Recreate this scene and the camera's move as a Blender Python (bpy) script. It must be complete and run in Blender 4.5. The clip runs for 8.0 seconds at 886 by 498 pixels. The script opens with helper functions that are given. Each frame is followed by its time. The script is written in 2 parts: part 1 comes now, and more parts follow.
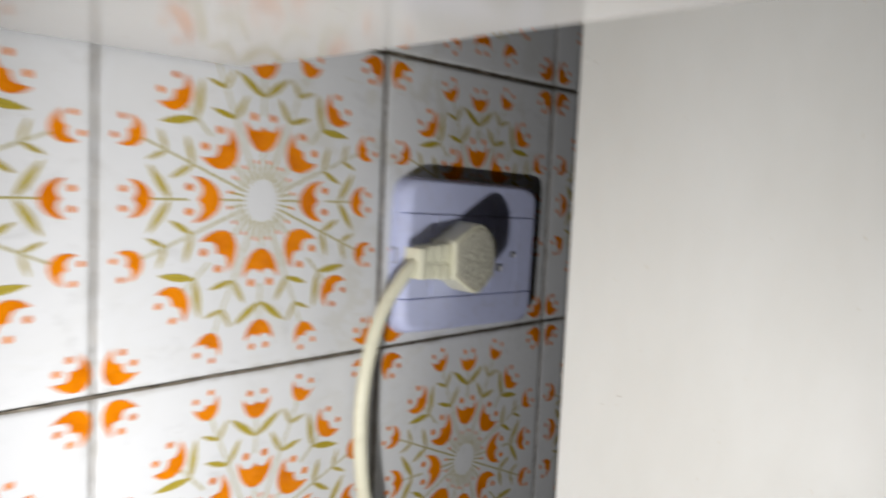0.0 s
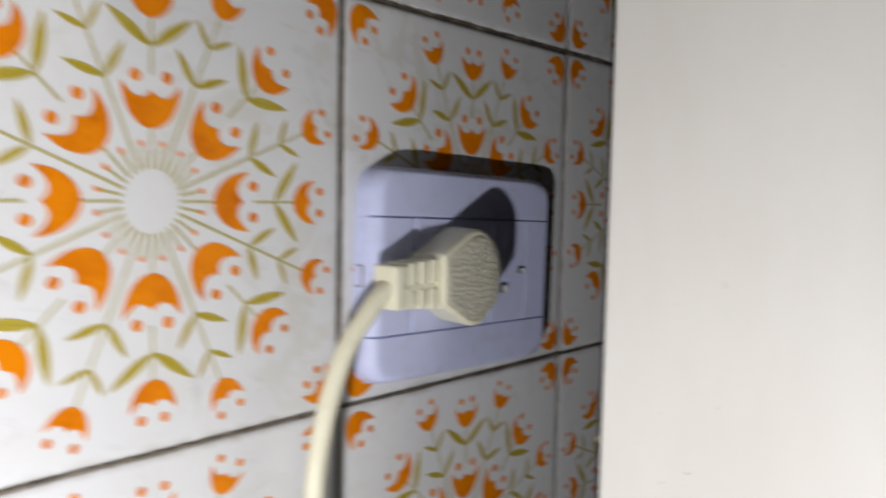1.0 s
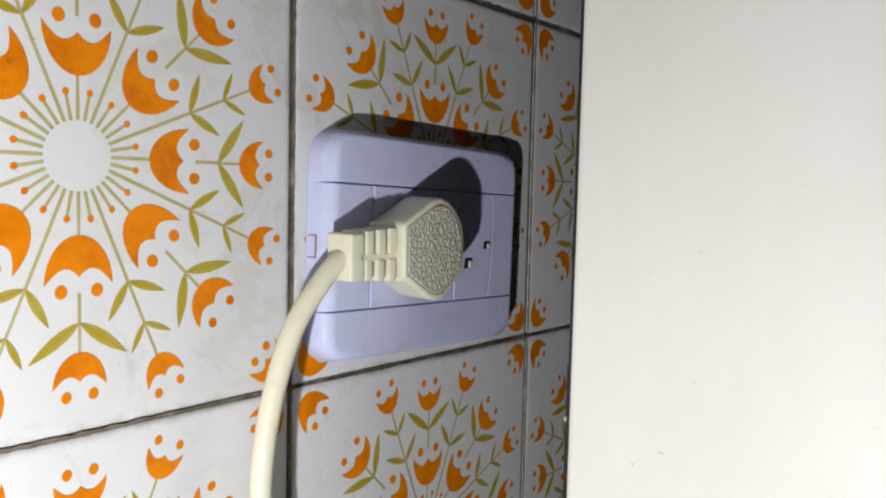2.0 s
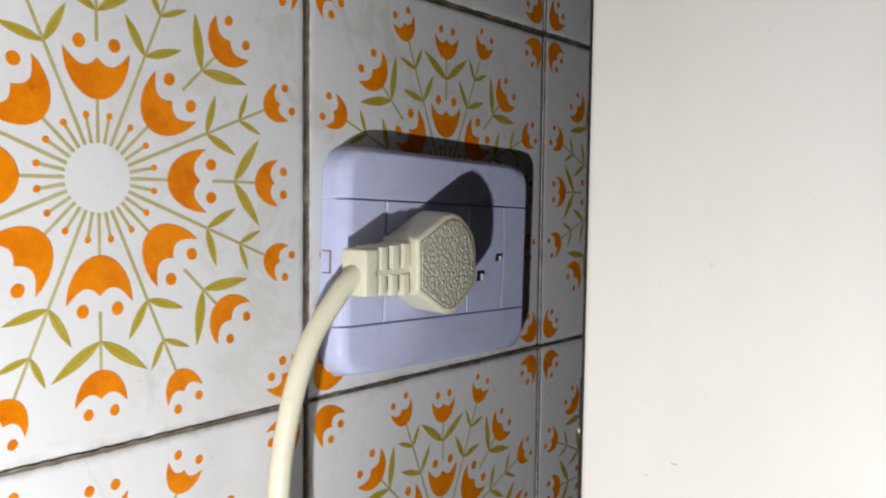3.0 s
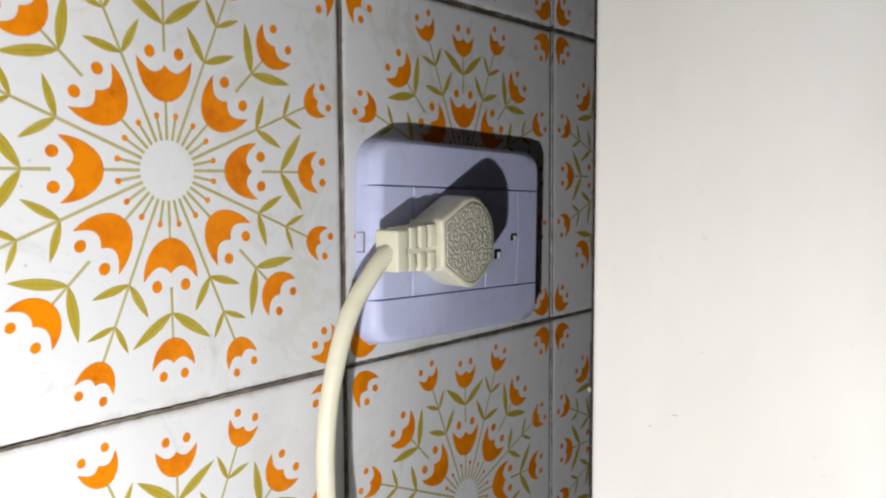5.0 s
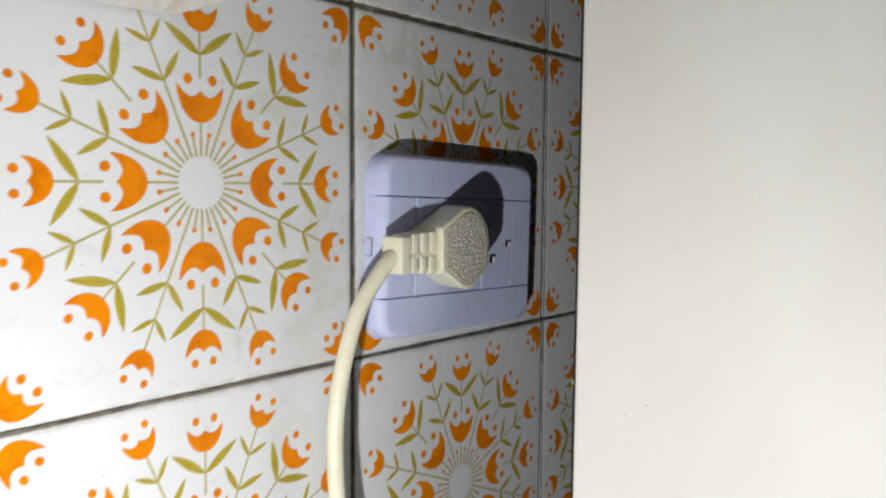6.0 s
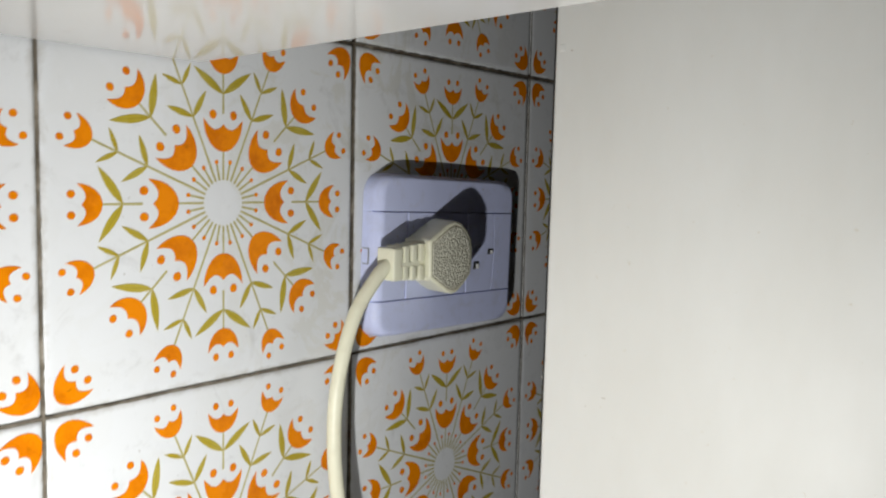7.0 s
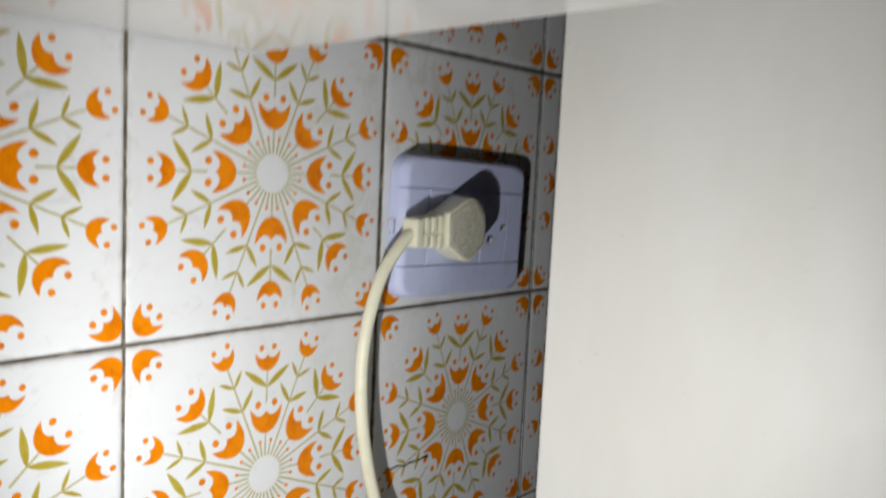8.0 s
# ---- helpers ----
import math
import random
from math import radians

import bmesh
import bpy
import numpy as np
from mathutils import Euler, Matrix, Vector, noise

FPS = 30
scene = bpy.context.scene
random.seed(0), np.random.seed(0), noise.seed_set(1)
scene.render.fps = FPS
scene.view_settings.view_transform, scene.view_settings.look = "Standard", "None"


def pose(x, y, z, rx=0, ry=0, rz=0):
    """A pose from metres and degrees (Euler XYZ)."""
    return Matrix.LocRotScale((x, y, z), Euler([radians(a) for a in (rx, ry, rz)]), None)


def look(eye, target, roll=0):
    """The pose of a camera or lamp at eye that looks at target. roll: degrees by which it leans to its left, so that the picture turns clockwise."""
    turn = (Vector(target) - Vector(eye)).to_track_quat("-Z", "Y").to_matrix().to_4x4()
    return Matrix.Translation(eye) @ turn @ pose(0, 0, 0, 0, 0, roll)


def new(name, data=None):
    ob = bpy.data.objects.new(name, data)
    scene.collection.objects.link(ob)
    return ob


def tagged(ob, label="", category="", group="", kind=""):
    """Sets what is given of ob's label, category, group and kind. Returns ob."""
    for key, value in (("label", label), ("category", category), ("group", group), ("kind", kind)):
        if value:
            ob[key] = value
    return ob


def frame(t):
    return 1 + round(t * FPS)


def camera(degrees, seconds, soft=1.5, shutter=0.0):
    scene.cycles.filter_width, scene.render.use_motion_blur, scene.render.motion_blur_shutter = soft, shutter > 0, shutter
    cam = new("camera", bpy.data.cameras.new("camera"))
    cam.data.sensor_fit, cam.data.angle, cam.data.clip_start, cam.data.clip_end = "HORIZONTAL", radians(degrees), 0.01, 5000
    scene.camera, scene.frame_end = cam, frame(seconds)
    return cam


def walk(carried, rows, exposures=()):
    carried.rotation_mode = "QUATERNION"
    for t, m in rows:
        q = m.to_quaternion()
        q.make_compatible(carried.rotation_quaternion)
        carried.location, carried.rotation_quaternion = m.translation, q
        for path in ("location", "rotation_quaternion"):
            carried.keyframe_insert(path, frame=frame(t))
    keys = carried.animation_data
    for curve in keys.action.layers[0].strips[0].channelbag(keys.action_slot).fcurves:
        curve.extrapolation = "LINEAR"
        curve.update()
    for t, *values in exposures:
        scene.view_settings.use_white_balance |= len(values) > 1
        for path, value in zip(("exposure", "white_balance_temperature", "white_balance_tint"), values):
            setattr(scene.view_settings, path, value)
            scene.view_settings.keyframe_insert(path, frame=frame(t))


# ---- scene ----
cam = camera(57.00, 8.0, soft=2.1, shutter=0.9)
PATH = [
    (0, (-0.29181, -0.29419, 1.28599), (0.46206, 0.35798, 1.20626), 2.40),
    (0.1, (-0.28089, -0.29011, 1.28444), (0.47793, 0.35583, 1.20102), 1.77),
    (0.5, (-0.24111, -0.24521, 1.27907), (0.49769, 0.42261, 1.18862), 1.63),
    (0.9, (-0.20861, -0.21551, 1.27763), (0.55528, 0.42698, 1.21708), 0.24),
    (1, (-0.20077, -0.21766, 1.27913), (0.56207, 0.42540, 1.21162), 1.04),
    (1.1, (-0.19439, -0.21570, 1.27258), (0.57762, 0.41639, 1.20585), 1.65),
    (1.5, (-0.18409, -0.20974, 1.26670), (0.60026, 0.40654, 1.19603), 1.29),
    (3, (-0.18727, -0.21121, 1.27037), (0.58927, 0.41600, 1.21035), 0.59),
    (3.5, (-0.18980, -0.21438, 1.27130), (0.57879, 0.42318, 1.21856), -0.09),
    (4, (-0.19115, -0.21449, 1.27532), (0.57755, 0.42344, 1.22893), -0.19),
    (4.5, (-0.19953, -0.21572, 1.27431), (0.56296, 0.42890, 1.21875), -0.33),
    (4.7, (-0.20717, -0.21895, 1.26810), (0.56154, 0.41617, 1.19258), -0.38),
    (5.8, (-0.23510, -0.24708, 1.27705), (0.53950, 0.38102, 1.20295), -0.29),
    (6, (-0.24242, -0.25008, 1.27443), (0.52606, 0.38528, 1.19850), 0.37),
    (6.5, (-0.26303, -0.27214, 1.28555), (0.49958, 0.36800, 1.19252), -0.62),
    (7, (-0.27684, -0.28447, 1.28858), (0.49291, 0.34754, 1.19888), 1.27),
    (7.4, (-0.28895, -0.28762, 1.28682), (0.48739, 0.33396, 1.18228), 2.60),
    (7.5, (-0.28929, -0.29338, 1.28423), (0.47780, 0.33907, 1.17661), 2.34),
    (7.6, (-0.29424, -0.30005, 1.28171), (0.47875, 0.32781, 1.19074), 2.78),
    (7.9, (-0.31649, -0.31249, 1.27907), (0.44221, 0.33075, 1.17610), 2.87),
    (8, (-0.31867, -0.32176, 1.28088), (0.43493, 0.32846, 1.18440), 2.62),
]
walk(cam, [(t, look(eye, target, roll)) for t, eye, target, roll in PATH],
     exposures=[(0, -0.28, 6500, 10), (0.5, -0.20, 6500, 13), (1, -0.12, 6500, 12), (1.5, 0.04, 6500, 11), (4.7, 0.04, 6500, 11), (5.8, -0.06, 6500, 9),
                (6.5, -0.18, 6500, 8), (7, -0.24, 6500, 7), (7.5, -0.30, 6500, 7), (8, -0.33, 6500, 8)])

# ---- light ----
world = bpy.data.worlds.new("world")
scene.world = world
world.use_nodes = True
world.node_tree.nodes["Background"].inputs[0].default_value = (0.9, 0.95, 1.0, 1)
world.node_tree.nodes["Background"].inputs[1].default_value = 0.02

# a hand-held torch, low beside the camera, is the only light in the dark kitchen
torch = bpy.data.lights.new("torch_light", "SPOT")
torch.energy, torch.shadow_soft_size, torch.color = 3.95, 0.0045, (1.0, 0.983, 0.968)
torch.spot_size, torch.spot_blend = radians(124), 0.85
new("torch_light", torch).matrix_world = look((-0.254, -0.186, 1.130), (0.03, -0.045, 1.235))


# ---- materials ----
class Mat:
    """A node material with a principled shader and short ways to add nodes."""

    def __init__(self, name, rough=0.5, metal=0.0, ior=1.5, coat=0.0):
        self.m = bpy.data.materials.new(name)
        self.m.use_nodes = True
        self.t = self.m.node_tree
        self.b = self.t.nodes["Principled BSDF"]
        self.b.inputs["Roughness"].default_value = rough
        self.b.inputs["Metallic"].default_value = metal
        self.b.inputs["IOR"].default_value = ior
        self.b.inputs["Coat Weight"].default_value = coat
        self.b.inputs["Coat Roughness"].default_value = 0.08
        self.co = self.t.nodes.new("ShaderNodeTexCoord")
        self.geo = self.t.nodes.new("ShaderNodeNewGeometry")
        self.info = self.t.nodes.new("ShaderNodeObjectInfo")

    def link(self, a, b):
        self.t.links.new(a, b)

    def noise(self, scale, detail=4.0, rough=0.6, distort=0.0, stretch=None):
        n = self.t.nodes.new("ShaderNodeTexNoise")
        n.inputs["Scale"].default_value = scale
        n.inputs["Detail"].default_value = detail
        n.inputs["Roughness"].default_value = rough
        n.inputs["Distortion"].default_value = distort
        src = self.geo.outputs["Position"]
        if stretch:
            mp = self.t.nodes.new("ShaderNodeMapping")
            mp.inputs["Scale"].default_value = stretch
            self.link(src, mp.inputs["Vector"])
            src = mp.outputs["Vector"]
        self.link(src, n.inputs["Vector"])
        return n.outputs["Fac"]

    def ramp(self, fac, stops):
        n = self.t.nodes.new("ShaderNodeValToRGB")
        els = n.color_ramp.elements
        while len(els) < len(stops):
            els.new(0.5)
        for e, (p, c) in zip(els, stops):
            e.position = p
            e.color = (c, c, c, 1) if isinstance(c, float) else (*c, 1)
        self.link(fac, n.inputs["Fac"])
        return n.outputs["Color"]

    def mix(self, a, b, fac, blend="MIX"):
        n = self.t.nodes.new("ShaderNodeMix")
        n.data_type, n.blend_type = "RGBA", blend
        for src, key in ((fac, 0), (a, 6), (b, 7)):
            if isinstance(src, (int, float)):
                n.inputs[key].default_value = src
            elif isinstance(src, tuple):
                n.inputs[key].default_value = (*src, 1)
            else:
                self.link(src, n.inputs[key])
        return n.outputs[2]

    def colour(self, c):
        if isinstance(c, tuple):
            self.b.inputs["Base Color"].default_value = (*c, 1)
        else:
            self.link(c, self.b.inputs["Base Color"])
        return self

    def rough(self, fac, lo, hi):
        n = self.t.nodes.new("ShaderNodeMapRange")
        n.inputs["To Min"].default_value, n.inputs["To Max"].default_value = lo, hi
        self.link(fac, n.inputs["Value"])
        self.link(n.outputs[0], self.b.inputs["Roughness"])
        return self

    def bump(self, fac, strength, dist):
        n = self.t.nodes.new("ShaderNodeBump")
        n.inputs["Strength"].default_value, n.inputs["Distance"].default_value = strength, dist
        self.link(fac, n.inputs["Height"])
        self.link(n.outputs[0], self.b.inputs["Normal"])
        return self


def tile_glaze():
    k = Mat("tile_glaze", 0.22)
    k.b.inputs["Specular IOR Level"].default_value = 0.15
    base = k.mix((0.755, 0.77, 0.79), (0.715, 0.73, 0.75), k.info.outputs["Random"])
    # ragged beige patches where the glaze is worn and dirty, and small grey smears
    cloud = k.ramp(k.noise(34, 9, 0.70, distort=0.9), [(0.52, 0.0), (0.575, 1.0)])
    # they gather where hands reach, round the socket
    far = k.t.nodes.new("ShaderNodeVectorMath")
    far.operation = "DISTANCE"
    far.inputs[1].default_value = (0.03, 0.0, 1.29)
    k.link(k.geo.outputs["Position"], far.inputs[0])
    hand = k.t.nodes.new("ShaderNodeMapRange")
    hand.interpolation_type = "SMOOTHSTEP"
    hand.inputs["From Min"].default_value, hand.inputs["From Max"].default_value = 0.05, 0.16
    hand.inputs["To Min"].default_value, hand.inputs["To Max"].default_value = 0.62, 0.10
    k.link(far.outputs["Value"], hand.inputs["Value"])
    base = k.mix(base, (0.63, 0.625, 0.58), k.mix(cloud, hand.outputs[0], 1.0, "MULTIPLY"))
    smear = k.ramp(k.noise(55, 6, 0.7, distort=1.0), [(0.58, 0.0), (0.72, 1.0)])
    base = k.mix(base, (0.38, 0.375, 0.37), k.mix((0.0, 0.0, 0.0), (0.30, 0.30, 0.30), smear))
    speck = k.ramp(k.noise(420, 2, 0.5), [(0.72, 0.0), (0.76, 1.0)])
    base = k.mix(base, (0.33, 0.31, 0.28), k.mix((0.0, 0.0, 0.0), (0.5, 0.5, 0.5), speck))
    # brown dirt that has crept in from the joints
    split = k.t.nodes.new("ShaderNodeSeparateXYZ")
    k.link(k.co.outputs["Object"], split.inputs[0])
    rim = None
    for axis in ("X", "Z"):
        n = k.t.nodes.new("ShaderNodeMath")
        n.operation = "ABSOLUTE"
        k.link(split.outputs[axis], n.inputs[0])
        if rim is None:
            rim = n.outputs[0]
        else:
            m = k.t.nodes.new("ShaderNodeMath")
            m.operation = "MAXIMUM"
            k.link(rim, m.inputs[0])
            k.link(n.outputs[0], m.inputs[1])
            rim = m.outputs[0]
    near = k.t.nodes.new("ShaderNodeMapRange")
    near.inputs["From Min"].default_value, near.inputs["From Max"].default_value = 0.0665, 0.0745
    k.link(rim, near.inputs["Value"])
    creep = k.mix(near.outputs[0], k.noise(75, 6, 0.7, distort=0.5), 1.0, "MULTIPLY")
    creep = k.ramp(creep, [(0.36, 0.0), (0.62, 1.0)])
    base = k.mix(base, (0.32, 0.28, 0.21), k.mix((0.0, 0.0, 0.0), (0.5, 0.5, 0.5), creep))
    k.colour(base).rough(k.noise(30, 5), 0.16, 0.42)
    return k.bump(k.noise(24, 3), 0.12, 0.002).m


def print_ink(name, c, c2):
    k = Mat(name, 0.25)
    k.b.inputs["Specular IOR Level"].default_value = 0.12
    worn = k.ramp(k.noise(75, 6, 0.7), [(0.44, 0.0), (0.68, 1.0)])
    base = k.mix(c, c2, worn)
    spot = k.ramp(k.noise(160, 3, 0.6, distort=0.5), [(0.67, 0.0), (0.74, 1.0)])
    base = k.mix(base, (c[0] * 0.45, c[1] * 0.4, c[2] * 0.4), k.mix((0.0, 0.0, 0.0), (0.6, 0.6, 0.6), spot))
    return k.colour(base).rough(k.noise(30, 5), 0.18, 0.4).m


def grout_mat(name, dark, mid, pale):
    k = Mat(name, 0.9)
    g = k.ramp(k.noise(60, 6, 0.7), [(0.36, dark), (0.53, mid), (0.70, pale)])
    return k.colour(g).bump(k.noise(900, 3), 0.6, 0.0006).m


def paint(name, c, stain, rough=0.35, relief=0.05, scale=6.0, stretch=None):
    k = Mat(name, rough)
    a = k.ramp(k.noise(scale, 5, 0.6, stretch=stretch), [(0.38, 0.0), (0.66, 1.0)])
    base = k.mix(c, stain, k.mix((0.0, 0.0, 0.0), (0.7, 0.7, 0.7), a))
    spot = k.ramp(k.noise(scale * 18, 3, 0.6), [(0.70, 0.0), (0.78, 1.0)])
    base = k.mix(base, (stain[0] * 0.85, stain[1] * 0.78, stain[2] * 0.66), k.mix((0.0, 0.0, 0.0), (0.5, 0.5, 0.5), spot))
    k.colour(base).rough(k.noise(scale * 3, 4), rough * 0.8, rough * 1.25)
    return k.bump(k.noise(700, 2), relief, 0.0004).m


def plastic(name, c, grime, rough=0.35, gloss=0.5):
    k = Mat(name, rough)
    k.b.inputs["Specular IOR Level"].default_value = gloss
    a = k.ramp(k.noise(90, 5, 0.65, distort=0.4), [(0.50, 0.0), (0.72, 1.0)])
    base = k.mix(c, grime, k.mix((0.0, 0.0, 0.0), (0.45, 0.45, 0.45), a))
    speck = k.ramp(k.noise(350, 2), [(0.72, 0.0), (0.77, 1.0)])
    base = k.mix(base, grime, speck)
    k.colour(base).rough(k.noise(60, 4), rough * 0.8, rough * 1.3)
    return k.bump(k.noise(1500, 2), 0.08, 0.0003).m


def leather_grain():
    k = Mat("stippled_plastic", 0.5)
    n = k.t.nodes.new("ShaderNodeTexVoronoi")
    n.feature = "DISTANCE_TO_EDGE"
    n.inputs["Scale"].default_value = 490
    wob = k.t.nodes.new("ShaderNodeTexNoise")
    wob.inputs["Scale"].default_value = 900
    k.link(k.co.outputs["Object"], wob.inputs["Vector"])
    add = k.t.nodes.new("ShaderNodeVectorMath")
    add.operation = "MULTIPLY_ADD"
    add.inputs[1].default_value = (0.0016, 0.0016, 0.0016)
    k.link(wob.outputs["Color"], add.inputs[0])
    k.link(k.co.outputs["Object"], add.inputs[2])
    k.link(add.outputs[0], n.inputs["Vector"])
    cell = k.ramp(n.outputs["Distance"], [(0.03, 0.0), (0.26, 1.0)])
    dirt = k.noise(220, 3)
    # crevices between the cells get a darker colour, painted shade of the grain
    base = k.mix((0.50, 0.49, 0.40), (0.72, 0.715, 0.61), cell)
    base = k.mix(base, (0.54, 0.51, 0.41), k.mix((0.0, 0.0, 0.0), (0.4, 0.4, 0.4), dirt))
    return k.colour(base).bump(cell, 0.75, 0.0006).m


GLAZE = tile_glaze()
ORANGE = print_ink("orange_print", (0.78, 0.235, 0.002), (0.58, 0.14, 0.002))
OLIVE = print_ink("olive_print", (0.42, 0.33, 0.035), (0.47, 0.39, 0.08))
STEM = print_ink("pale_olive_print", (0.43, 0.385, 0.155), (0.50, 0.46, 0.25))
GROUT = grout_mat("brown_grout", (0.035, 0.027, 0.018), (0.115, 0.094, 0.066), (0.38, 0.34, 0.28))
GROUT_PALE = grout_mat("grey_grout", (0.07, 0.058, 0.043), (0.19, 0.162, 0.125), (0.44, 0.40, 0.34))
FRIDGE = paint("fridge_enamel", (0.815, 0.82, 0.795), (0.74, 0.735, 0.695), 0.5, 0.05, 14.0, (1, 1, 0.4))
GASKET = plastic("grey_rubber", (0.25, 0.25, 0.25), (0.15, 0.15, 0.15), 0.6)
CABINET = paint("gloss_melamine", (0.62, 0.615, 0.60), (0.57, 0.56, 0.545), 0.10, 0.02)
PLATE = plastic("lavender_white_plastic", (0.575, 0.62, 0.87), (0.45, 0.46, 0.57), 0.32, 0.15)
IVORY = plastic("ivory_plastic", (0.735, 0.73, 0.58), (0.56, 0.53, 0.39), 0.38)
STIPPLE = leather_grain()
CABLE = plastic("ivory_cable_sheath", (0.76, 0.745, 0.585), (0.60, 0.57, 0.43), 0.42)
BLACK = plastic("black_plastic", (0.012, 0.012, 0.012), (0.03, 0.028, 0.025), 0.5)
# for the plug's groove, and as painted shade between its ribs
DARK_IVORY = plastic("dark_ivory", (0.30, 0.27, 0.19), (0.20, 0.18, 0.12), 0.6)
VEIN = print_ink("dark_olive_print", (0.33, 0.25, 0.03), (0.37, 0.29, 0.06))
SCUFF = plastic("scuffed_enamel", (0.58, 0.55, 0.49), (0.50, 0.47, 0.41), 0.6)
WHITE = plastic("white_plastic", (0.82, 0.82, 0.84), (0.7, 0.7, 0.72), 0.3)
BRASS = Mat("worn_brass_contact", 0.3, 1.0).colour((0.85, 0.83, 0.78)).m
PLASTER = paint("wall_paint", (0.50, 0.49, 0.46), (0.43, 0.42, 0.39), 0.8, 0.3)
FLOORMAT = paint("floor_ceramic", (0.20, 0.17, 0.14), (0.15, 0.13, 0.11), 0.4, 0.1)


# ---- mesh helpers ----
def mesh_of(name, bm, *mats, smooth=True):
    me = bpy.data.meshes.new(name)
    bmesh.ops.recalc_face_normals(bm, faces=bm.faces)
    bm.to_mesh(me)
    bm.free()
    for m in mats:
        me.materials.append(m)
    if smooth:
        for p in me.polygons:
            p.use_smooth = True
        me.set_sharp_from_angle(angle=radians(38))
    return me


def part(name, bm, mat, parent, label=""):
    ob = new(name, mesh_of(name, bm, mat))
    ob.parent = parent
    return tagged(ob, label) if label else ob


def box(lo, hi, bevel=0.0, seg=2):
    bm = bmesh.new()
    bmesh.ops.create_cube(bm, size=1)
    for v in bm.verts:
        v.co = Vector([(a + b) / 2 + c * (b - a) for a, b, c in zip(lo, hi, v.co)])
    if bevel:
        bmesh.ops.bevel(bm, geom=bm.edges[:], offset=bevel, segments=seg, affect="EDGES", profile=0.6)
    return bm


def prism(front, back, y0, y1, bevel=0.0, seg=2):
    """A solid between two outlines of (x, z) pairs, front at y0 and back at y1."""
    bm = bmesh.new()
    a = [bm.verts.new((x, y0, z)) for x, z in front]
    b = [bm.verts.new((x, y1, z)) for x, z in back]
    n = len(a)
    bm.faces.new(a)
    bm.faces.new(b[::-1])
    for i in range(n):
        bm.faces.new((a[i], b[i], b[(i + 1) % n], a[(i + 1) % n]))
    bmesh.ops.recalc_face_normals(bm, faces=bm.faces)
    if bevel:
        bmesh.ops.bevel(bm, geom=bm.edges[:], offset=bevel, segments=seg, affect="EDGES", profile=0.55)
    return bm


def tube(points, radius, sides=16, steps=10):
    """A round cable along a smooth line through the points."""
    pts = [Vector(p) for p in points]
    ext = [pts[0] * 2 - pts[1], *pts, pts[-1] * 2 - pts[-2]]
    line = []
    for i in range(1, len(ext) - 2):
        p0, p1, p2, p3 = ext[i - 1:i + 3]
        for j in range(steps):
            t = j / steps
            line.append(0.5 * (2 * p1 + (p2 - p0) * t + (2 * p0 - 5 * p1 + 4 * p2 - p3) * t * t + (3 * p1 - p0 - 3 * p2 + p3) * t ** 3))
    line.append(pts[-1])
    bm = bmesh.new()
    rings, up = [], Vector((0, -1, 0))
    for i, p in enumerate(line):
        d = (line[min(i + 1, len(line) - 1)] - line[max(i - 1, 0)]).normalized()
        side = d.cross(up).normalized()
        up = side.cross(d).normalized()
        rings.append([bm.verts.new(p + radius * (math.cos(a) * side + math.sin(a) * up)) for a in (2 * math.pi * k / sides for k in range(sides))])
    for a, b in zip(rings, rings[1:]):
        for k in range(sides):
            bm.faces.new((a[k], a[(k + 1) % sides], b[(k + 1) % sides], b[k]))
    bm.faces.new(rings[0][::-1])
    bm.faces.new(rings[-1])
    return bm


# ---- room ----
def slab(name, lo, hi, mat, label, category):
    return tagged(new(name, mesh_of(name, box(lo, hi), mat, smooth=False)), label, category, kind="structure")


# unseen shell, added to bounce the torch's light, coloured dark to keep fill low
slab("floor", (-2.2, -2.7, -0.1), (2.2, 0.2, 0.0), FLOORMAT, "unseen dark kitchen floor closing the room", "floor")
slab("ceiling", (-2.2, -2.7, 2.6), (2.2, 0.2, 2.7), PLASTER, "unseen grey kitchen ceiling closing the room", "ceiling")
slab("wall_west", (-2.2, -2.6, 0.0), (-2.1, 0.006, 2.6), PLASTER, "unseen grey wall closing the room", "wall")
slab("wall_east", (2.1, -2.6, 0.0), (2.2, 0.006, 2.6), PLASTER, "unseen grey wall closing the room", "wall")
slab("wall_south", (-2.2, -2.7, 0.0), (2.2, -2.6, 2.6), PLASTER, "unseen grey wall closing the room", "wall")

# ---- tiled wall ----
PITCH, ROW0 = 0.15, 1.2
wall = slab("wall_north", (-2.1, 0.0010, 0.0), (2.1, 0.2, 2.6), GROUT, "kitchen wall of glazed tiles with orange tulip wreaths and dirty grout", "wall")


def tile_mesh():
    h = 0.0744
    bm = bmesh.new()
    rings = []
    for inset, y in ((0.0, 0.0025), (0.0, -0.0002 + 0.0012), (0.0004, 0.0005), (0.0014, 0.0001), (0.003, 0.0)):
        a, r = h - inset, 0.0012
        ring = []
        for sx, sz in ((1, 1), (-1, 1), (-1, -1), (1, -1)):
            for q in range(3):
                ang = {(1, 1): 0, (-1, 1): 90, (-1, -1): 180, (1, -1): 270}[(sx, sz)] + 45 * q
                ring.append(bm.verts.new((sx * (a - r) + r * math.cos(radians(ang)), y, sz * (a - r) + r * math.sin(radians(ang)))))
        rings.append(ring)
    for a, b in zip(rings, rings[1:]):
        for k in range(12):
            bm.faces.new((a[k], a[(k + 1) % 12], b[(k + 1) % 12], b[k]))
    bm.faces.new(rings[-1])
    return mesh_of("tile", bm, GLAZE)


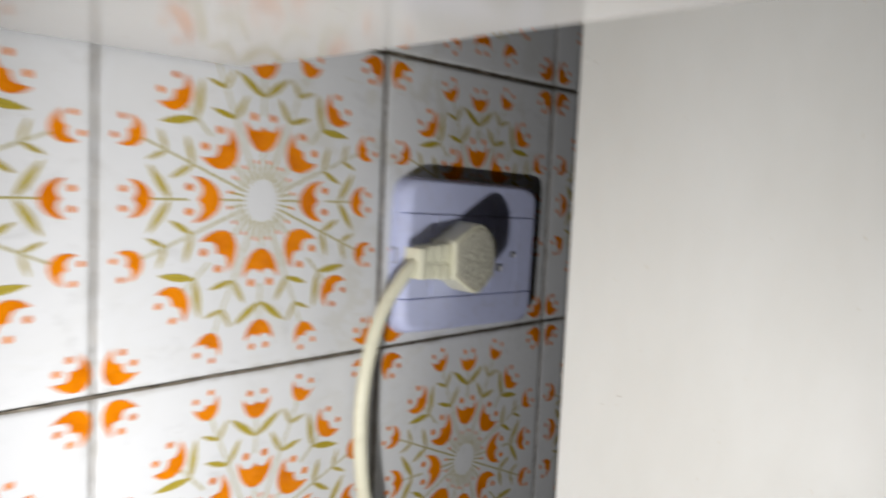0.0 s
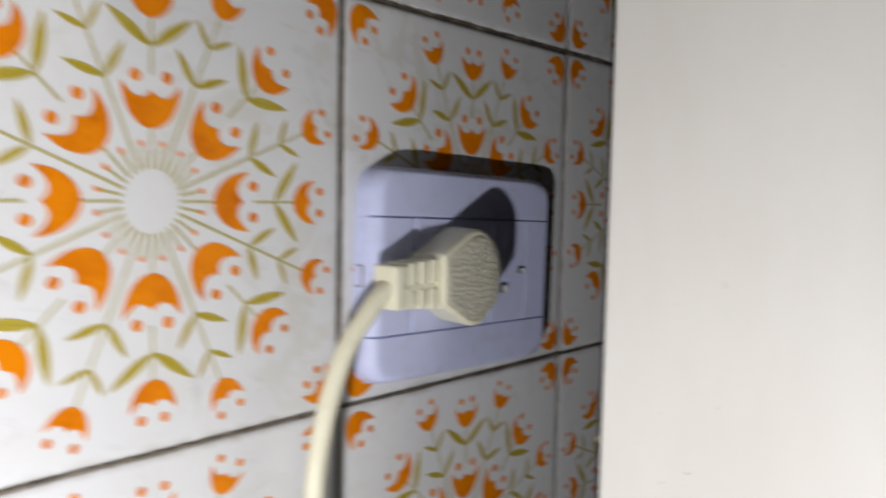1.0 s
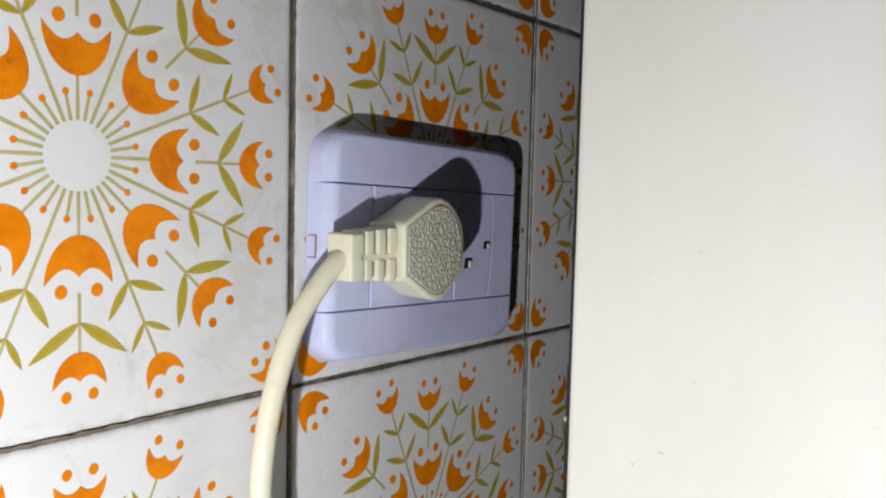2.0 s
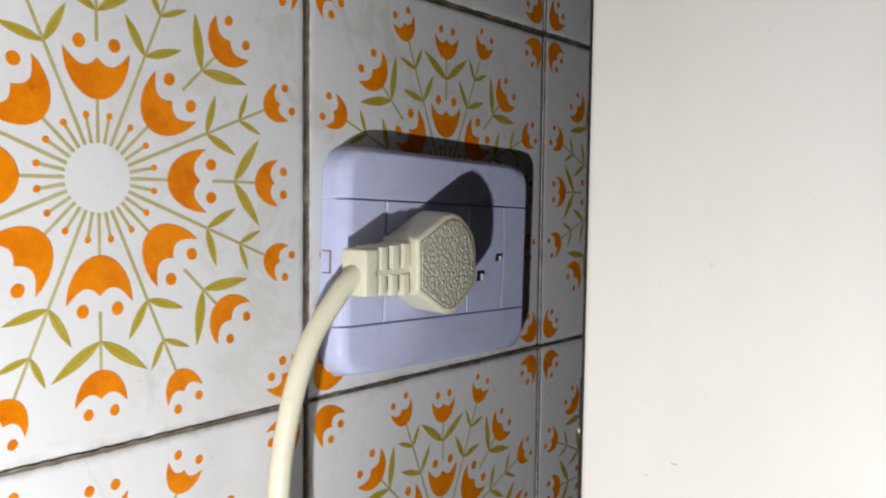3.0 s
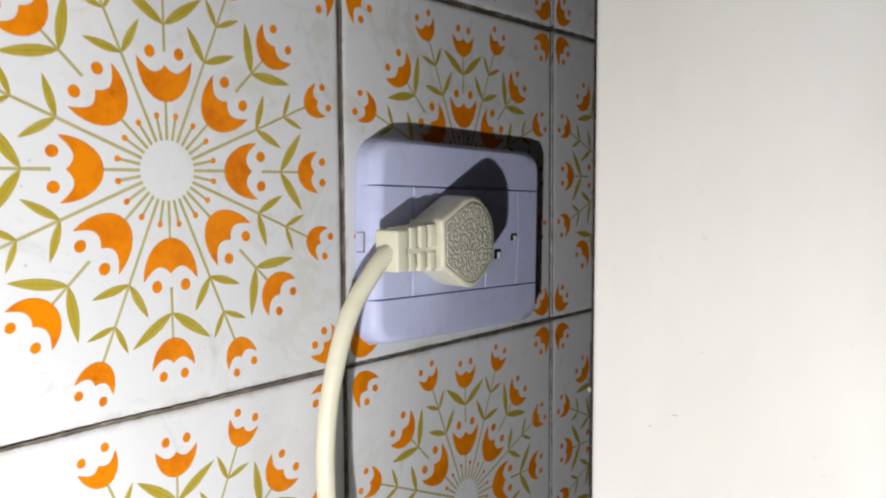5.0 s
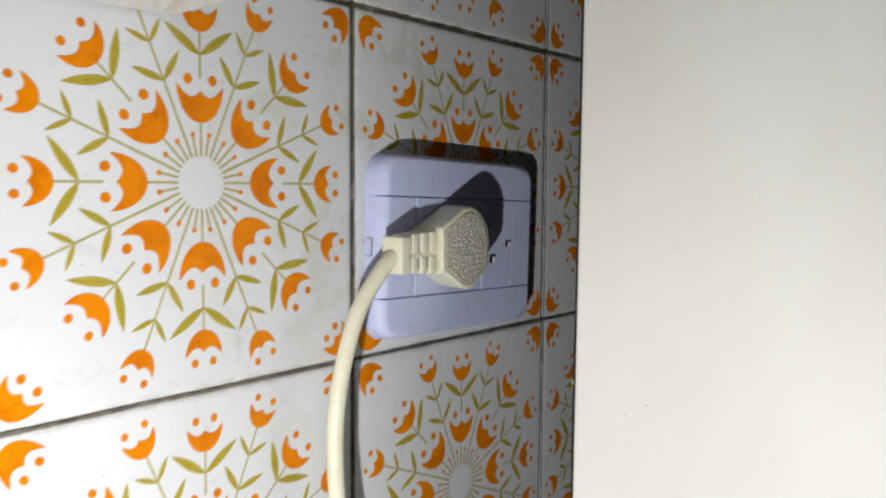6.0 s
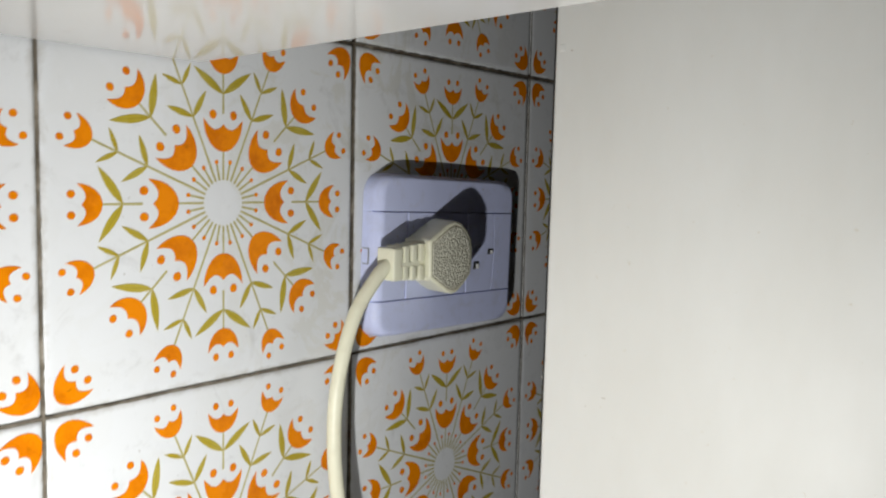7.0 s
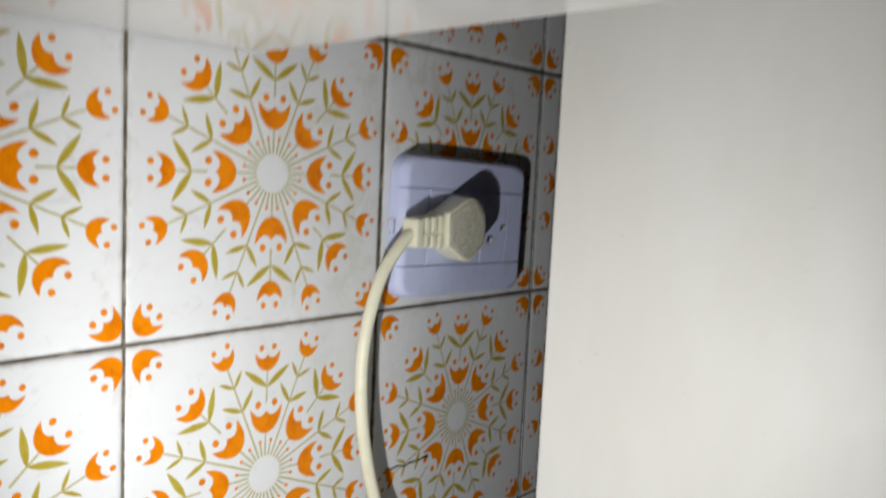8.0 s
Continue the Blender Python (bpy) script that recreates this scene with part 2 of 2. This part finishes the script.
def print_mesh():
    """The wreath on one tile, as thin layers of ink; lengths in tile widths, eightfold."""
    bm = bmesh.new()
    PROUD = 0.00012

    def sheet(pts, slot, lift=1.0):
        vs = [bm.verts.new((x * PITCH, -PROUD * lift, z * PITCH)) for x, z in pts]
        f = bm.faces.new(vs)
        f.normal_update()
        if f.normal.y > 0:
            f.normal_flip()
        f.material_index = slot

    def turned(pts, ang):
        c, s = math.cos(radians(ang)), math.sin(radians(ang))
        return [(r * c - w * s, r * s + w * c) for r, w in pts]

    def dot(r, w, rad, ang):
        sheet(turned([(r + rad * math.cos(k * 0.6283), w + rad * 0.92 * math.sin(k * 0.6283)) for k in range(10)], ang), 0, 1.6)

    def tulip(r0, height, half, ang, dot_r, dot_w, rad, way=1):
        # halves of the cup, each convex enough to fill
        right = [(1 - math.cos(k / 7 * math.pi / 2), math.sin(k / 7 * math.pi / 2)) for k in range(8)]
        for side in (1, -1):
            low = [(r0 + way * height * s, side * half * w) for s, w in right]
            top = []
            for k in range(1, 8):
                x = 1 - k / 7
                s = 0.84 + 0.16 * x - 0.24 * math.sin(math.pi * x ** 0.9)
                top.append((r0 + way * height * s, side * half * x))
            # strips between the outer curve and the scalloped rim
            for k in range(7):
                a, b = low[7 - k], low[6 - k]
                c, d = ([low[7]] + top)[k], ([low[7]] + top)[k + 1]
                quad = [a, b, d, c] if k else [a, b, d]
                sheet(turned(quad, ang), 0, 1.6)
            dot(dot_r, side * dot_w, rad, ang)

    def leaf(p, q, ang, fat=0.11):
        (r1, w1), (r2, w2) = p, q
        dr, dw = r2 - r1, w2 - w1
        side = [(t, fat * math.sin(math.pi * t ** 0.85) ** 0.9) for t in (0.12, 0.3, 0.5, 0.7, 0.87)]
        pts = [p] + [(r1 + dr * t - dw * h, w1 + dw * t + dr * h) for t, h in side] + [q] + [(r1 + dr * t + dw * h, w1 + dw * t - dr * h) for t, h in side[::-1]]
        sheet(turned(pts, ang), 1, 1.3)
        h = 0.0011 / math.hypot(dr, dw)
        a, b = 0.05, 0.93
        vein = [(r1 + dr * t - dw * s, w1 + dw * t + dr * s) for t, s in ((a, -h), (b, -h * 0.4), (b, h * 0.4), (a, h))]
        sheet(turned(vein, ang), 3, 1.7)

    def stem(r1, r2, ang, half=0.0033):
        sheet(turned([(r1, -half), (r2, -half * 0.8), (r2, half * 0.8), (r1, half)], ang), 2)

    for k in range(8):
        a = 45 * k
        axis = k % 2 == 0
        tulip(0.138, 0.088, 0.063, a, 0.237, 0.033, 0.0125)
        stem(0.062, 0.14, a)
        for off in (-11.25, 11.25):
            stem(0.062, 0.107, a + off)
            dot(0.112, 0, 0.0065, a + off)
        # long stems between the axes, with two pairs of leaves
        b = a + 22.5
        stem(0.062, 0.405, b)
        for side in (1, -1):
            leaf((0.245, 0), (0.296, side * 0.064), b, 0.105)
            leaf((0.331, 0), (0.374, side * 0.046), b, 0.10)
        tulip(0.402, 0.056, 0.042, b, 0.474, 0.026, 0.0095)
        # outer ring
        if axis:
            stem(0.240, 0.35, a)
            for side in (1, -1):
                leaf((0.293, 0), (0.358, side * 0.092), a, 0.10)
            tulip(0.346, 0.063, 0.050, a, 0.424, 0.025, 0.0105)
        else:
            stem(0.245, 0.355, a)
            for side in (1, -1):
                leaf((0.306, 0), (0.374, side * 0.089), a, 0.10)
            tulip(0.350, 0.063, 0.057, a, 0.428, 0.030, 0.0105)
            tulip(0.655, 0.074, 0.050, a, 0.574, 0.022, 0.0105, way=-1)
    return mesh_of("tulip_print", bm, ORANGE, OLIVE, STEM, VEIN, smooth=False)


TILE, PRINT = tile_mesh(), print_mesh()
rng, SAG = random.Random(4), 0.006
SHIFT = {(-1, 0): 0.0006, (-2, 0): 0.0020, (-2, -1): 0.0020}  # wreaths printed off the middle of their tile
for i in range(-5, 5):
    for j in range(-8, 3):
        t = new("tile", TILE)
        t.parent = wall
        x, top = (i + 0.5) * PITCH + (0.0012 if i < -1 else 0.0006 if i == -1 else 0.0), ROW0 + (j + 1) * PITCH
        sag = SAG * min(max(x, -0.08), 0.2)  # the lower courses run slightly downhill
        lean, z, tall = (0, top - PITCH / 2, 1.0) if j > 0 else (0.05, top - PITCH / 2 - sag * 0.35, 1 + 0.7 * sag / PITCH) if j == 0 else (0.3, top - PITCH / 2 - sag, 1.0)
        t.matrix_world = pose(x, rng.uniform(-0.0002, 0.0002), z, rng.uniform(-0.12, 0.12), lean, rng.uniform(-0.12, 0.12)) @ Matrix.Diagonal((0.992 if i == -1 else 1, 1, tall, 1))
        p = new("tulip_print", PRINT)
        p.parent = t
        p.location = (SHIFT.get((i, j), 0) + rng.uniform(-0.0003, 0.0003), 0, rng.uniform(-0.0003, 0.0003))
        p.scale = (1.012, 1, 1.012)


def grout_line(p, q, half, seed, mat=GROUT):
    """A grimy joint between two points (x, z) of the wall: uneven edges that creep over the tiles' rims, and a shallow groove."""
    r = random.Random(seed)
    (x0, z0), (x1, z1) = p, q
    n = int(math.hypot(x1 - x0, z1 - z0) / 0.0012)
    across = (1, 0) if abs(z1 - z0) > abs(x1 - x0) else (0, 1)
    bm, rows = bmesh.new(), []
    for k in range(n + 1):
        t = k / n
        x, z = x0 + (x1 - x0) * t, z0 + (z1 - z0) * t
        wide = [half * max(0.45, 1 + 0.45 * noise.noise(Vector((k * 0.045, seed, side))) + 0.45 * noise.noise(Vector((k * 0.31, seed, side + 5))) + r.uniform(-0.28, 0.28)) for side in (1, 2)]
        deep = -0.00005 + 0.00025 * noise.noise(Vector((k * 0.2, seed, 9)))
        row = []
        for off, y in ((-wide[0], -0.00028), (-0.45 * half, -0.00022), (0.0, deep), (0.45 * half, -0.00022), (wide[1], -0.00028)):
            row.append(bm.verts.new((x + across[0] * off, y, z + across[1] * off)))
        rows.append(row)
    for a, b in zip(rows, rows[1:]):
        for k in range(4):
            bm.faces.new((a[k], a[k + 1], b[k + 1], b[k]))
    part("grout_line", bm, mat, wall)


# the level joints above and below the socket, then the upright ones
grout_line((-0.35, 1.2003), (-0.02, 1.2006), 0.0006, 3, GROUT_PALE)
grout_line((-0.02, 1.2006), (0.0, 1.2005), 0.0007, 5)
grout_line((0.0, 1.2004), (0.32, 1.1982), 0.00068, 4)
grout_line((-0.35, 1.3498), (0.0, 1.3498), 0.0006, 6)
grout_line((0.0, 1.3498), (0.32, 1.3498), 0.0008, 7)
for gx, gw, gs in ((-0.1492, 0.0006, 11), (0.0, 0.0006, 12), (0.1500, 0.0006, 13)):
    grout_line((gx, 1.0), (gx, 1.4), gw, gs, GROUT_PALE)

# ---- wall cabinet ----
cabinet = tagged(new("wall_cabinet"), "glossy white wall cabinet hung on the tiles above the socket", "cabinet")
cabinet.matrix_world = pose(-0.5, 0, 1.331)


def cabinet_slab(name, x_left, z0, z1, shrink=0.0):
    """A level board whose free end leans outwards towards the front."""
    bm = bmesh.new()
    end0, end1 = -0.0845 - shrink, -0.108 - shrink
    low = [(x_left, 0.0), (end0, 0.0), (end1, -0.32), (x_left, -0.32)]
    a = [bm.verts.new((x + 0.5, y - 0.0005, z0 - 1.331)) for x, y in low]
    b = [bm.verts.new((x + 0.5, y - 0.0005, z1 - 1.331)) for x, y in low]
    bm.faces.new(a)
    bm.faces.new(b)
    for i in range(4):
        bm.faces.new((a[i], a[(i + 1) % 4], b[(i + 1) % 4], b[i]))
    bmesh.ops.recalc_face_normals(bm, faces=bm.faces)
    bmesh.ops.bevel(bm, geom=bm.edges[:], offset=0.0015, segments=3, affect="EDGES")
    return part(name, bm, CABINET, cabinet)


cabinet_slab("bottom_panel", -0.9, 1.331, 1.349)
cabinet_slab("body", -0.9, 1.3495, 1.93, 0.0015)

# ---- refrigerator ----
fridge = tagged(new("refrigerator"), "tall off-white enamelled refrigerator standing clear of the tiled wall", "refrigerator")
fridge.matrix_world = pose(0.375 - 0.0343, -0.36 - 0.0142, 0, 0, 0.45, 0)


def fridge_box(name, lo, hi, mat, bevel, seg=4):
    return part(name, box([a - b for a, b in zip(lo, (0.375, -0.36, 0))], [a - b for a, b in zip(hi, (0.375, -0.36, 0))], bevel, seg), mat, fridge)


fridge_box("body", (0.0755, -0.62, 0.03), (0.675, -0.0646, 1.72), FRIDGE, 0.003)
# unseen black sheet, added to cut light bounced onto the wall behind
fridge_box("rear_panel", (0.0785, -0.0647, 0.05), (0.672, -0.0625, 1.70), BLACK, 0.001, 2)
fridge_box("gasket", (0.085, -0.632, 0.06), (0.665, -0.62, 1.71), GASKET, 0.002)
fridge_box("door", (0.0755, -0.69, 0.05), (0.675, -0.632, 1.72), FRIDGE, 0.012)
fridge_box("rear_rod", (0.0838, -0.0655, 1.150), (0.0870, -0.0590, 1.208), BLACK, 0.0014)
# pale metal band added to make the white glint on the rod
fridge_box("rod_clip", (0.0835, -0.0655, 1.1878), (0.0873, -0.0587, 1.1900), BRASS, 0.0008)
fridge_box("scuff", (0.07535, -0.0745, 1.3440), (0.0765, -0.0735, 1.3448), SCUFF, 0.0002)
fridge_box("scuff", (0.0754, -0.0985, 1.1870), (0.0765, -0.0965, 1.1876), SCUFF, 0.0002)
fridge_box("scuff", (0.0754, -0.0890, 1.1815), (0.0765, -0.0880, 1.1821), SCUFF, 0.0002)
# small raised nub at the pale spot on the rear edge
fridge_box("bumper", (0.0753, -0.0705, 1.3440), (0.0775, -0.0672, 1.3478), FRIDGE, 0.0008)
for fx in (0.12, 0.63):
    for fy in (-0.58, -0.11):
        fridge_box("foot", (fx - 0.02, fy - 0.02, 0.0), (fx + 0.02, fy + 0.02, 0.031), BLACK, 0.003)

# ---- socket plate ----
PX0, PX1, PZ0, PZ1, PH = -0.0580, 0.0590, -0.0407, 0.0416, 0.0105
socket = tagged(new("wall_socket"), "lavender-white plastic socket plate, grubby, on a wall tile", "socket")
socket.matrix_world = pose(0.0644, 0, 1.2464, 0, 1.75, 0)
SEAM_T, SEAM_B, MOD_L, MOD_M, MOD_R = 0.0226, -0.0217, -0.0364, 0.0125, 0.0366


def plate_point(x, z):
    """The plate's surface: rounded outline, soft shoulders and a slight crown."""
    rad = 0.011
    cx, cz = (PX1 - PX0) / 2 - rad, (PZ1 - PZ0) / 2 - rad
    mx, mz = (PX0 + PX1) / 2, (PZ0 + PZ1) / 2
    x, z = x - mx, z - mz
    qx, qz = abs(x) - cx, abs(z) - cz
    ox, oz = max(qx, 0.0), max(qz, 0.0)
    out = math.hypot(ox, oz)
    d = rad - out - min(max(qx, qz), 0.0)
    if d < 0:
        k = rad / out
        x, z, d = math.copysign(cx + ox * k, x), math.copysign(cz + oz * k, z), 0.0
    # broad shoulders at the ends, narrow ones above and below
    along = ox / out if out > 0 else float(qx > qz)
    s = min(d / (0.0028 + 0.0027 * along), 1.0)
    y = 0.0055 * min(d / 0.0004, 1.0) + (PH - 0.0055) * (1 - (1 - s) ** 2.2)
    return x + mx, -y, z + mz


def plate_piece(name, x0, x1, z0, z1, seams, bend=(0, 0), lift=0.0, label=""):
    """A patch of the plate; seams: which of its sides (l r b t) sink into a joint."""
    bm = bmesh.new()
    e = [0.0, 0.0002, 0.0006]

    def ticks(a, b, n):
        inner = [a + (b - a) * k / n for k in range(n + 1)]
        edge = [a + v for v in e] + [a + 0.0004 * k for k in range(2, 16)] + [b - v for v in e] + [b - 0.0004 * k for k in range(2, 16)]
        return sorted(set(round(v, 6) for v in inner + [v for v in edge if a <= v <= b]))

    us, ws = ticks(x0, x1, 14), ticks(z0, z1, 12)
    grid = []
    for w in ws:
        row = []
        for u in us:
            x = u
            t = (u - x0) / (x1 - x0)
            if bend[0] or bend[1]:
                x += ((1 - t) * bend[0] + t * bend[1]) * 0.0016 * (1 - (w / 0.0225) ** 2)
            px, py, pz = plate_point(x, w)
            py -= lift
            near = [v for k, v in (("l", u - x0), ("r", x1 - u), ("b", w - z0), ("t", z1 - w)) if k in seams]
            g = min(near) if near else 1.0
            if g < 0.0002:
                py += 0.0022
            elif g < 0.0005:
                py += 0.00015
            row.append(bm.verts.new((px, py, pz)))
        grid.append(row)
    for a, b in zip(grid, grid[1:]):
        for k in range(len(us) - 1):
            bm.faces.new((a[k], a[k + 1], b[k + 1], b[k]))
    bmesh.ops.remove_doubles(bm, verts=bm.verts, dist=0.00002)
    return part(name, bm, PLATE, socket, label)


plate_piece("top_strip", PX0, PX1, SEAM_T, PZ1, "b")
plate_piece("bottom_strip", PX0, PX1, PZ0, SEAM_B, "t")
plate_piece("blank_panel", PX0, MOD_L, SEAM_B, SEAM_T, "rbt")
plate_piece("outlet_insert", MOD_L, MOD_M, SEAM_B, SEAM_T, "lrbt", lift=0.0003)
plate_piece("outlet_insert", MOD_M, MOD_R, SEAM_B, SEAM_T, "lrbt", bend=(0, 1), lift=0.0003)
plate_piece("blank_panel", MOD_R, PX1, SEAM_B, SEAM_T, "lbt", bend=(1, 0))
part("backing", box((PX0 + 0.006, -0.0075, PZ0 + 0.006), (PX1 - 0.006, -0.0005, PZ1 - 0.006)), BLACK, socket)


def pin_hole(x, z, w, h):
    ring = [(x - w, z - h), (x + w, z - h * 0.8), (x + w, z + h), (x - w * 0.8, z + h)]
    # a black block paints the hole's dark, a white box its bright contact
    hole = part("pin_hole", prism(ring, ring, -PH - 0.0006, -PH + 0.002), BLACK, socket)
    part("contact", box((x + w * 0.05, -PH - 0.0009, z - h * 0.8), (x + w * 0.98, -PH + 0.001, z + h * 0.45), 0.0002), WHITE, hole)


pin_hole(0.0342, 0.0006, 0.0024, 0.0016)
pin_hole(0.0214, -0.0068, 0.0026, 0.0022)
# clip tab in the free end of the plate; raised grey bars paint its slots' shade
for y0, y1, z0, z1 in ((-0.0046, -0.0008, -0.0036, -0.0032), (-0.0046, -0.0008, 0.0040, 0.0044), (-0.0049, -0.0044, -0.0036, 0.0044)):
    part("clip_slot", box((PX0 - 0.0001, y0, z0), (PX0 + 0.001, y1, z1)), GASKET, socket)

# ---- plug ----
plug = tagged(new("power_plug"), "ivory angled power plug with stippled back, pushed into the socket", "plug")
plug.matrix_world = pose(0.045, -0.011, 1.248)
FACE_Y, BASE_Y = -0.0195, 0.0
FRONT = [(-0.0226, 0.0090), (-0.0066, 0.0172), (-0.0025, 0.0180), (0.0022, 0.0168), (0.0070, 0.0132), (0.0106, 0.0085), (0.0117, 0.0030), (0.0116, -0.0045),
         (0.0104, -0.0098), (0.0050, -0.0145), (-0.0004, -0.0182), (-0.0040, -0.0188), (-0.0082, -0.0178), (-0.0222, -0.0094)]
BACK = [(x * 1.04 + 0.006, z * 1.03) for x, z in FRONT]
part("body", prism(FRONT, BACK, FACE_Y, BASE_Y, 0.0017, 4), IVORY, plug)
INSET = [(-0.006 + (x + 0.006) * 0.86, z * 0.86) for x, z in FRONT]
GROOVE = [(-0.006 + (x + 0.006) * 0.89, z * 0.89) for x, z in FRONT]
part("groove", prism(GROOVE, GROOVE, FACE_Y - 0.0001, FACE_Y + 0.002), DARK_IVORY, plug)
part("stippled_pad", prism(INSET, INSET, FACE_Y - 0.0004, FACE_Y + 0.002, 0.0003, 1), STIPPLE, plug, "grained back of the plug")


def strain_relief():
    # a ribbed sleeve from the plug's side to the cable
    # core coloured dark for the shade deep in the slots
    sleeve = part("strain_relief", box((-0.0410, -0.0095, -0.0070), (-0.016, -0.0040, 0.0036), 0.0006, 2), DARK_IVORY, plug)
    part("end_block", box((-0.0428, -0.0150, -0.0096), (-0.0364, -0.0036, 0.0060), 0.0010, 3), IVORY, sleeve)
    for x, grow in ((-0.0341, 0.0003), (-0.0288, 0.0007), (-0.0235, 0.0011)):
        part("rib", box((x - 0.0017, -0.0150 - grow, -0.0012), (x + 0.0019, -0.0030, 0.0064 + grow), 0.0007, 2), IVORY, sleeve)
        part("rib", box((x - 0.0019, -0.0150 - grow, -0.0094 - grow), (x + 0.0013, -0.0030, -0.0030), 0.0007, 2), IVORY, sleeve)
    part("web", box((-0.0385, -0.0150, -0.0034), (-0.018, -0.0050, -0.0008), 0.0004, 1), IVORY, sleeve)
    part("collar", box((-0.0208, -0.0178, -0.0108), (-0.0160, -0.0010, 0.0092), 0.0012, 3), IVORY, sleeve)


strain_relief()
for z in (-0.006, 0.006):
    part("pin", tube([(0.0, 0.004, z), (0.0, 0.001, z), (0.0, -0.001, z)], 0.002, 10, 2), BRASS, plug)

# ---- cable ----
cable = new("power_cable", mesh_of("power_cable", tube([
    (0.0080, -0.0205, 1.2463), (0.0022, -0.0205, 1.2449), (-0.0046, -0.0200, 1.2390), (-0.0158, -0.0188, 1.2240), (-0.0246, -0.0185, 1.1993), (-0.0274, -0.0180, 1.1726),
    (-0.0241, -0.0175, 1.140), (-0.0133, -0.0170, 1.1014), (0.004, -0.0180, 1.06), (0.03, -0.0170, 0.98), (0.08, -0.0200, 0.86), (0.16, -0.0280, 0.70), (0.23, -0.0400, 0.50), (0.27, -0.0660, 0.36)], 0.0034, 18, 12), CABLE))
tagged(cable, "ivory round power cable hanging down the tiled wall", "cable")

# ---- crack in a lower tile ----
crack = new("crack", mesh_of("crack", tube([(0.0120, 0.0, 1.1062), (0.0170, -0.0002, 1.1050), (0.0225, -0.0001, 1.1056), (0.0275, -0.0002, 1.1040), (0.0330, -0.0001, 1.1050), (0.0390, -0.0002, 1.1046), (0.0440, -0.0003, 1.1053), (0.0478, 0.0, 1.1056)], 0.00055, 8, 4), BLACK))
crack.parent = wall
tagged(crack, "thin black crack")
blob = new("chip", mesh_of("chip", box((0.0452, -0.0010, 1.1044), (0.0482, 0.0004, 1.1064), 0.0005, 2), BLACK))
blob.parent = wall
tagged(blob, "black chipped spot at the end of the crack")
